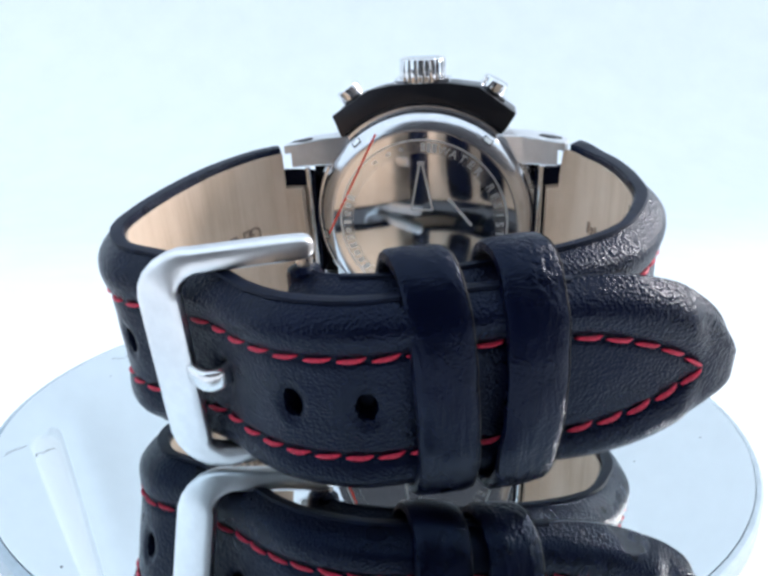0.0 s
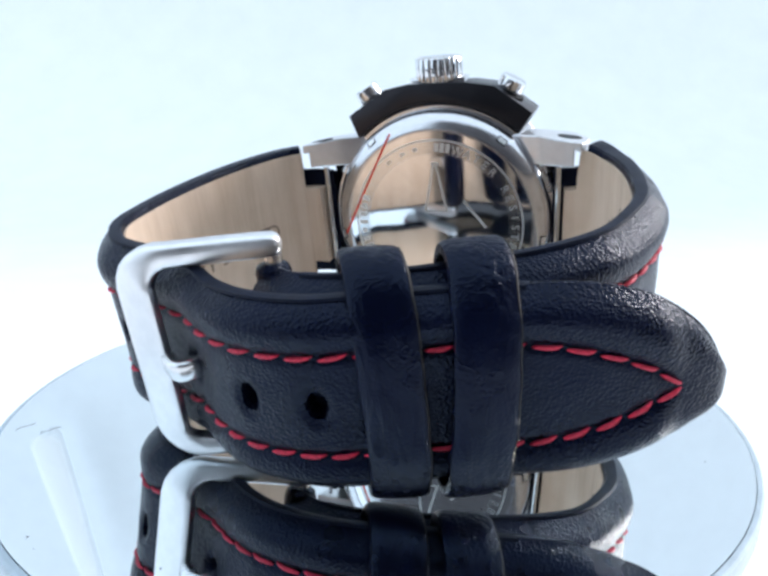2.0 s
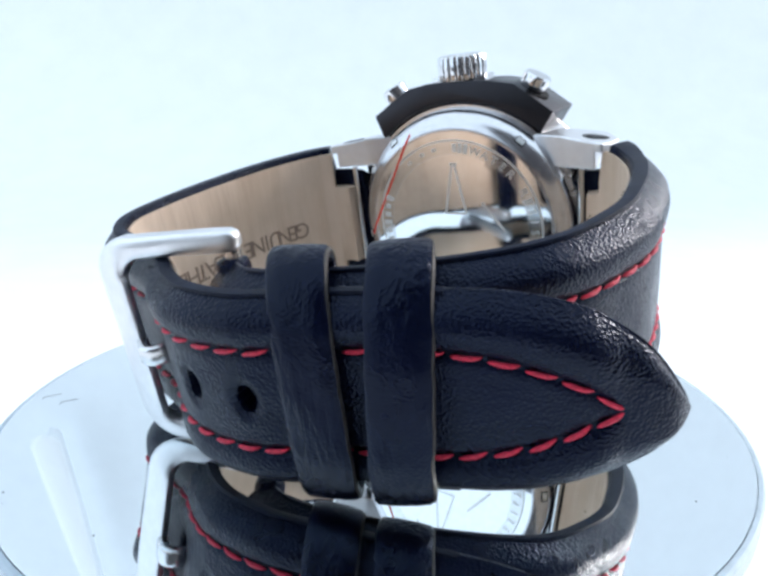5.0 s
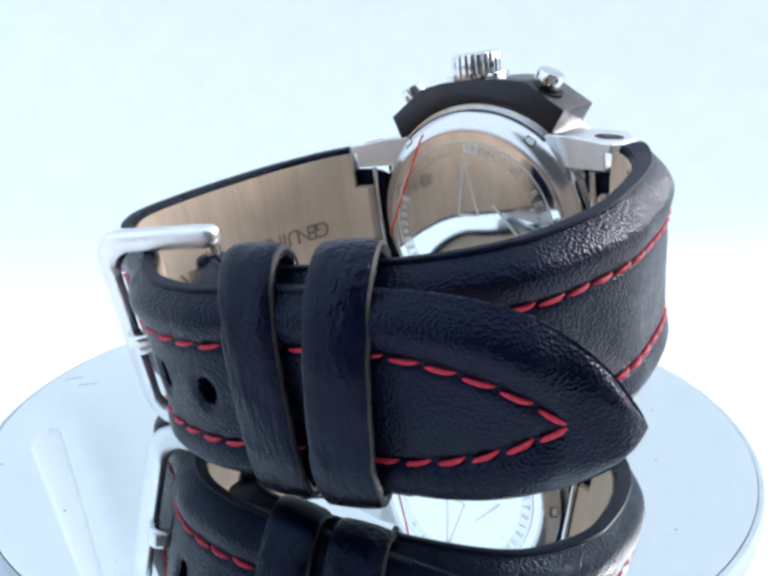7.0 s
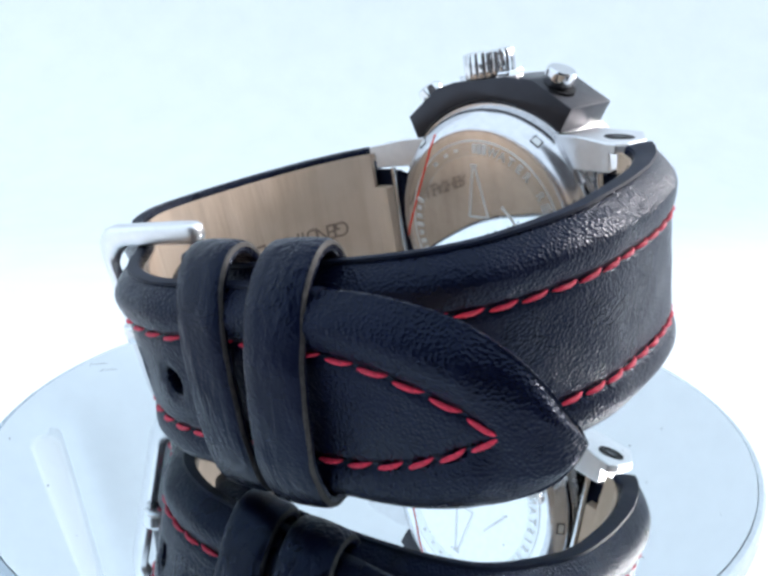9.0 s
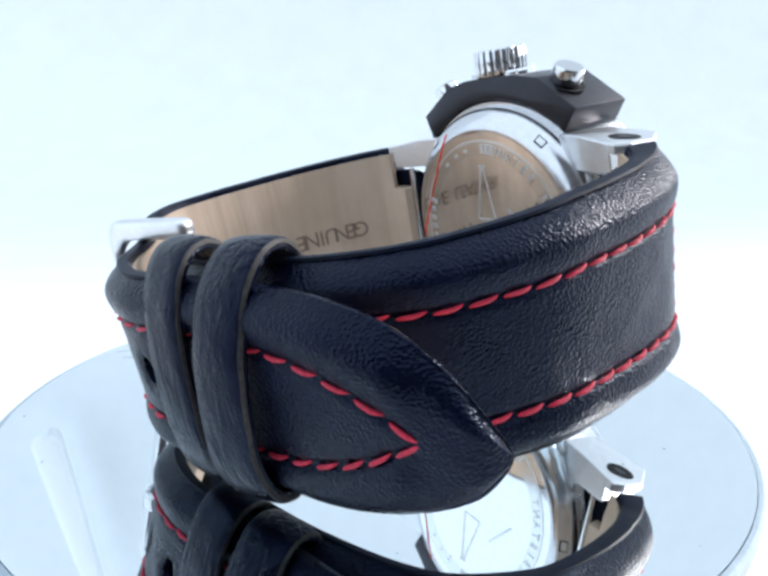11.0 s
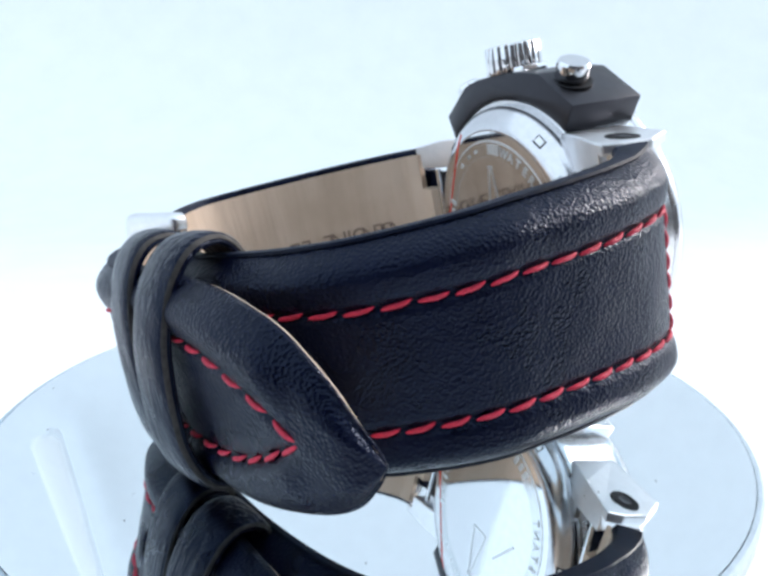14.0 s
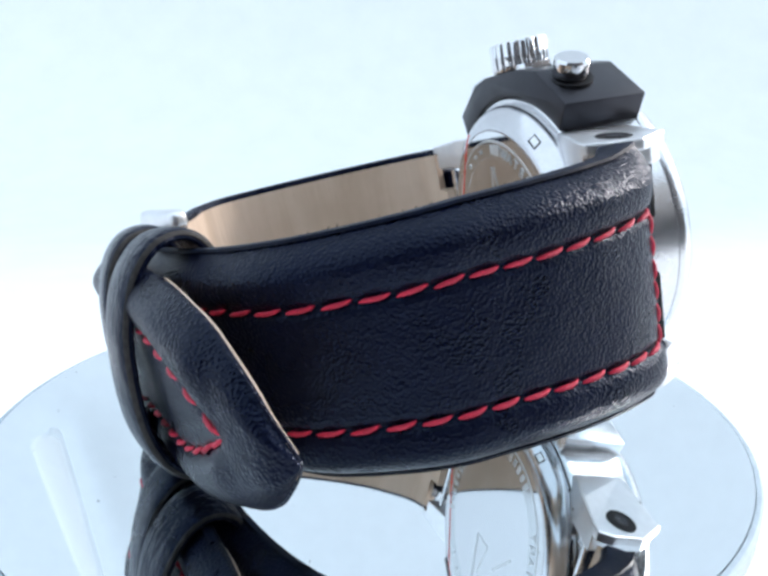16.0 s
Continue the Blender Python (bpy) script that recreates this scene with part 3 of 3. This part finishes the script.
def painted_edge(strap, owner, s0, s1):
    """The smooth painted cut edges between the padded face and the lining."""
    for sg in (1, -1):
        rings = []
        for q in np.linspace(s0, s1, 110):
            w, m, th = strap.half(q), strap.middle(q), strap.thick(q)
            low = 0.93 * th
            high = min(strap.drop(q) * 0.72, low - 0.5) + 0.06 * noise.noise(Vector((q * 0.6, sg, 4.0)))
            mid = (low + high) / 2
            rings.append([strap.place(q, m + sg * (w + d), -u) for d, u in ((-0.30, high), (0.02, high + 0.1), (0.10, mid), (0.02, low - 0.1), (-0.30, low))])
        bm = bmesh.new()
        skin(bm, rings)
        part("painted_edge", bm, EDGE_PAINT, owner, "smooth dark navy painted edge")


def frayed_bits(strap, owner, s0, s1, count, seed):
    """Small black crumbs of thread standing off the inner upper edge."""
    rng = random.Random(seed)
    bm = bmesh.new()
    for i in range(count):
        q = rng.uniform(s0, s1)
        p = strap.place(q, strap.middle(q) + strap.half(q) + rng.uniform(-0.1, 0.12), -strap.thick(q) * rng.uniform(0.88, 1.0))
        m = Matrix.Translation(p) @ pose(0, 0, 0, rng.uniform(0, 180), rng.uniform(0, 180), rng.uniform(0, 180)) @ Matrix.Diagonal((rng.uniform(0.8, 2.2), 0.8, 0.7, 1))
        bmesh.ops.create_icosphere(bm, subdivisions=1, radius=rng.uniform(0.05, 0.11) * U, matrix=m)
    tagged(part("frayed_thread", bm, DARK, owner, "tiny black frayed bits of thread"), kind="stuff")


def straps():
    body = wpart("long_strap", LONG.leather(0, LEN), LEATHER, "black grained leather strap piece with punched holes and pointed tail")
    part("lining", LONG.lining(1.7, LEN - 0.4, S_LUG), LINING, body, "tan nubuck lining")
    pitch = 3.38
    grid = np.linspace(S_LUG + 5.5, S_TIP, 900)
    side = np.array([LONG.row(g) for g in grid])
    run = np.r_[0, np.cumsum(np.hypot(np.diff(grid), np.diff(side)))]
    q = run[-1] - 0.15
    while q > pitch:
        s1, s0 = float(np.interp(q, run, grid)), float(np.interp(q - 0.84 * pitch, run, grid))
        for sg in (1, -1):
            stitch(LONG, body, s0, LONG.middle(s0) + sg * LONG.row(s0), s1, LONG.middle(s1) + sg * LONG.row(s1))
        q -= pitch
    # stamped wording on the lining, upside down when the crown is up
    chars = []
    for i, ch in enumerate("GENUINE LEATHER"):
        q = S_LUG + 11.4 + i * 2.2
        th = LONG.thick(q)
        p, t, o = LONG.station(q)
        loc = LONG.place(q, 1.5, -th - 0.36)
        x = Vector((t.x, -t.y, 0)).normalized()
        y = Vector((0, 0, -1))
        m = Matrix((x, y, x.cross(y))).transposed().to_4x4()
        m.translation = loc
        chars.append((ch, m))
    part("stamped_lettering", letters(chars, 4.2 * U), INK, body, "dark stamped wording")
    short = wpart("short_strap", SHORT.leather(0, SLEN), LEATHER, "black grained leather strap piece with red stitched border")
    part("lining", SHORT.lining(1.7, SLEN - 3.0, T_IN, T_LUG), LINING, short, "tan nubuck lining")
    s = SHORT.path.near(30.6, -1.7)
    s0 = s
    while s < SLEN - 8:
        for sg in (1, -1):
            stitch(SHORT, short, s, SHORT.middle(s) + sg * SHORT.row(s), s + 2.75, SHORT.middle(s + 2.75) + sg * SHORT.row(s + 2.75))
        s += 3.36
    for i in range(6):
        c = SHORT.middle(s0) + 7.0 - i * 2.45
        stitch(SHORT, short, s0 - 0.4, c, s0 - 0.4, c - 2.0)
    bm = bmesh.new()
    for i in range(6):
        q = T_LUG + 10.0 + i * 1.5
        th = SHORT.thick(q)
        rows = []
        for ds in (0, 0.8):
            rows.append([SHORT.place(q + ds, 1.0 + c, -th - u) for c, u in ((0, 0.2), (1.8 - 0.5 * (i % 2), 0.2), (1.8 - 0.5 * (i % 2), 0.38), (0, 0.38))])
        skin(bm, rows)
    part("stamp_marks", bm, INK, short, "faint unreadable stamp marks")
    painted_edge(LONG, body, S_LUG + 0.4, LEN - 23)
    painted_edge(SHORT, short, T_LUG + 0.3, SLEN - 6)
    frayed_bits(SHORT, short, T_LUG + 6, T_LUG + 42, 26, 3)
    frayed_bits(LONG, body, S_LUG + 2, S_LUG + 40, 22, 5)
    return body, short


BODY, SHORTBODY = straps()


def strap_loop(a, n, width, name_label, skew=0.0, bow=0.0, tilt=0.0, swell=0.0, lower=4.9, mid=1.3, seed=0, back=1.6, twist=0.0):
    """A keeper loop round both layers of the strap."""
    s = LONG.path.near(a, n)
    p, t, o = LONG.station(s)
    w = 12.5
    top, bot = 0.45, -(lower + 3.6)
    deep = (top - bot) / 2
    dense = []
    for k in range(96):
        q = 2 * math.pi * k / 96
        cc = math.copysign(abs(math.cos(q)) ** 0.66, math.cos(q))
        uu = math.copysign(abs(math.sin(q)) ** 0.86, math.sin(q))
        nrm = Vector((math.copysign(abs(cc) ** 1.7, cc) / w, math.copysign(abs(uu) ** 1.33, uu) / deep)).normalized()
        dense.append((w * cc, (top + bot) / 2 + deep * uu, nrm.x, nrm.y))
    bm = bmesh.new()
    rings = []
    worn = []
    hw = width / 2
    for cx, ux, dc, du in dense:
        ring = []
        bulge = (swell * (1 - (cx / w) ** 2) if du > 0 else 0.0) - twist * cx / w
        wob = 0.25 * noise.noise(Vector((cx * 0.25, ux * 0.25, seed)))
        lean = skew * cx / w + bow * (1 - (cx / w) ** 2) - back * (top - ux) / (top - bot)
        for x, d in ((-hw, 0.25), (-hw + 0.12, 0.95), (-hw + 0.55, 1.25), (-hw * 0.4, 1.36), (0, 1.38), (hw * 0.4, 1.36), (hw - 0.55, 1.25), (hw - 0.12, 0.95), (hw, 0.25), (hw - 0.2, 0.0), (-hw + 0.2, 0.0)):
            q = p + t * (x + lean + wob) + o * (ux + du * d + bulge + tilt * x / hw)
            ring.append(V(q.x, q.y, mid + cx + dc * d))
        rings.append(ring)
        edge = []
        rub = 0.06 + 0.12 * noise.noise(Vector((cx * 0.5, ux * 0.5, seed + 9)))
        for x, d in ((hw - 0.14, 0.9), (hw - 0.14 - rub, 1.02), (hw - 0.10 - rub, 1.08), (hw - 0.06, 0.98), (hw + 0.03, 0.6), (hw - 0.03, 0.55)):
            q = p + t * (x + lean + wob) + o * (ux + du * d + bulge + tilt * x / hw)
            edge.append(V(q.x, q.y, mid + cx + dc * d))
        worn.append(edge)
    rings.append(rings[0])
    skin(bm, rings, caps=False)
    bmesh.ops.remove_doubles(bm, verts=bm.verts[:], dist=1e-6)
    loop = wpart("strap_loop", bm, LOOP_LEATHER, name_label)
    bm = bmesh.new()
    skin(bm, worn + worn[:1], caps=False)
    bmesh.ops.remove_doubles(bm, verts=bm.verts[:], dist=1e-7)
    part("worn_edge", bm, WORN, loop, "rubbed greyish brown cut edge")
    return loop


strap_loop(10.1, 53.7, 6.3, "smooth black leather keeper loop", -0.2, 0.0, 0.3, 0.5, seed=1.0, twist=1.1)
strap_loop(18.7, 50.8, 6.4, "creased black leather keeper loop", 0.8, 0.0, -0.3, 1.3, seed=5.0, twist=1.4)


def buckle():
    e1 = Vector((-0.925, 0.380))
    out = Vector((0.380, 0.925))
    base = Vector((-5.4, 45.6))
    wide, face = Vector((-0.985, -0.172)), Vector((-0.172, 0.985))
    reach, ctop, cbot, rad = 15.3, 13.7, -11.6, 3.8

    def at(k, c, x=0.0):
        q = base + e1 * k + out * x
        return q, c

    line = [(-1.15, ctop, 0, 1, 0.3, 0.3), (-1.05, ctop, 0, 1, 0.7, 0.7), (-0.75, ctop, 0, 1, 1.05, 1.05), (-0.2, ctop, 0, 1, 1.27, 1.27), (0.5, ctop, 0, 1, 1.3, 1.3)]
    for k in np.linspace(2, reach - rad, 5):
        line.append((k, ctop, 0, 1, 1.35, 1.35))
    for w in np.linspace(15, 75, 5):
        q = radians(w)
        g = w / 90
        line.append((reach - rad + rad * math.sin(q), ctop - rad + rad * math.cos(q), math.sin(q), math.cos(q), 1.35 + 1.35 * g, 1.35 - 0.6 * g))
    for c in np.linspace(ctop - rad, cbot + rad, 8):
        line.append((reach, c, 1, 0, 2.7, 0.75))
    for w in np.linspace(105, 165, 5):
        q = radians(w)
        g = (180 - w) / 90
        line.append((reach - rad + rad * math.sin(q), cbot + rad + rad * math.cos(q), math.sin(q), math.cos(q), 1.35 + 1.35 * g, 1.35 - 0.6 * g))
    for k in np.linspace(reach - rad, 0.0, 6):
        line.append((k, cbot, 0, -1, 1.35, 1.35))
    line += [(-0.2, cbot, 0, -1, 1.27, 1.27), (-0.75, cbot, 0, -1, 1.05, 1.05), (-1.05, cbot, 0, -1, 0.7, 0.7), (-1.15, cbot, 0, -1, 0.3, 0.3)]
    bm = bmesh.new()
    rings = []
    for k, c, dk, dc, hu, hv in line:
        lift = 0.3 * (k / reach) ** 2
        ring = []
        for j in range(16):
            q = 2 * math.pi * j / 16
            u = math.copysign(abs(math.cos(q)) ** 0.55, math.cos(q)) * hu
            v = math.copysign(abs(math.sin(q)) ** 0.55, math.sin(q)) * hv
            g = base + e1 * k + wide * dk * u + (out * (1 - dk) + face * dk).normalized() * (v + lift)
            ring.append(V(g.x, g.y, c + dc * u))
        rings.append(ring)
    skin(bm, rings)
    ob = wpart("buckle", bm, BRUSHED, "brushed steel pin buckle with a wide flat bar")
    part("leather_fold", turned([(1.2, -10.3), (1.8, -10.0), (2.0, -9.4), (2.0, 10.4), (1.8, 11.0), (1.2, 11.3)], (base.x, base.y + 0.4, 0.3), (0, 0, 1), 28), LOOP_LEATHER, SHORTBODY, "black leather fold round the buckle pin")
    part("pin_bar", turned([(0.95, -11.5), (0.95, 13.5)], (base.x, base.y, 0.3), (0, 0, 1), 20), SATIN, ob)
    bm = bmesh.new()
    rings = []
    line = Path([(-5.5, 46.5), (-9.6, 48.4), (-12.4, 50.2), (-13.3, 52.2), (-14.0, 53.35), (-15.0, 53.6), (-16.2, 53.0), (-17.6, 51.9)])
    for q in np.linspace(0, line.length, 30):
        g, d = line.at(q), line.tangent(q)
        up = Vector((d.y, -d.x))
        end = min(1.0, 0.5 + (line.length - q) / 1.0)
        ring = []
        for j in range(16):
            w = 2 * math.pi * j / 16
            u = math.copysign(abs(math.cos(w)) ** 0.5, math.cos(w)) * 1.25 * end
            v = math.copysign(abs(math.sin(w)) ** 0.5, math.sin(w)) * 0.75
            ring.append(V(g.x + up.x * v, g.y + up.y * v, 1.3 + u))
        rings.append(ring)
    skin(bm, rings)
    part("prong", bm, SATIN, ob, "satin steel buckle prong")


buckle()


def dust():
    """Fine dust and a few fibres lying on the mirror disc, turning with it."""
    bm = bmesh.new()
    rng = random.Random(7)
    for i in range(45):
        r, w = 51.0 * math.sqrt(rng.uniform(0.02, 1.0)), rng.uniform(0, 2 * math.pi)
        p = Vector((1.5 + r * math.cos(w), r * math.sin(w), 0.03)) * U
        m = Matrix.Translation(p) @ Matrix.Rotation(rng.uniform(0, 6.3), 4, "Z") @ Matrix.Diagonal((rng.uniform(0.5, 1.4), rng.uniform(0.5, 1), 0.3, 1))
        bmesh.ops.create_icosphere(bm, subdivisions=1, radius=rng.uniform(0.05, 0.12) * U, matrix=m)
    for i in range(3):
        r, w, d = rng.uniform(40, 51), rng.uniform(2.6, 4.4), rng.uniform(0, 6.3)
        line = []
        for k in range(7):
            d += rng.uniform(-0.35, 0.35)
            p = Vector((1.5 + r * math.cos(w) + 0.45 * k * math.cos(d), r * math.sin(w) + 0.45 * k * math.sin(d), 0.06)) * U
            line.append([p + Vector((math.cos(q) * 0.03, math.sin(q) * 0.03, 0.02 * math.sin(2 * q))) * U for q in (0, 2.1, 4.2)])
        skin(bm, line)
    return part("dust", bm, DARK, TABLE, "fine dust and fibres on the mirror")


tagged(dust(), kind="stuff")
wpart("lint_speck", turned([(0.02, -0.1), (0.12, 0.0), (0.02, 0.1)], (19.6, 53.05, 2.8), (0, 1, 0), 8), WHITE, "tiny white lint speck")


def motions():
    turn = [(0, -0.1), (2, -8.28), (4, -16.46), (6, -24.65), (8, -32.80), (10, -40.87), (12, -48.82), (14, -56.58), (16, -64.13)]
    rows = [(t, pose(0, 0, 0, 0, 0, w)) for t, w in turn]
    walk(WATCH, rows)
    walk(TABLE, rows)


motions()
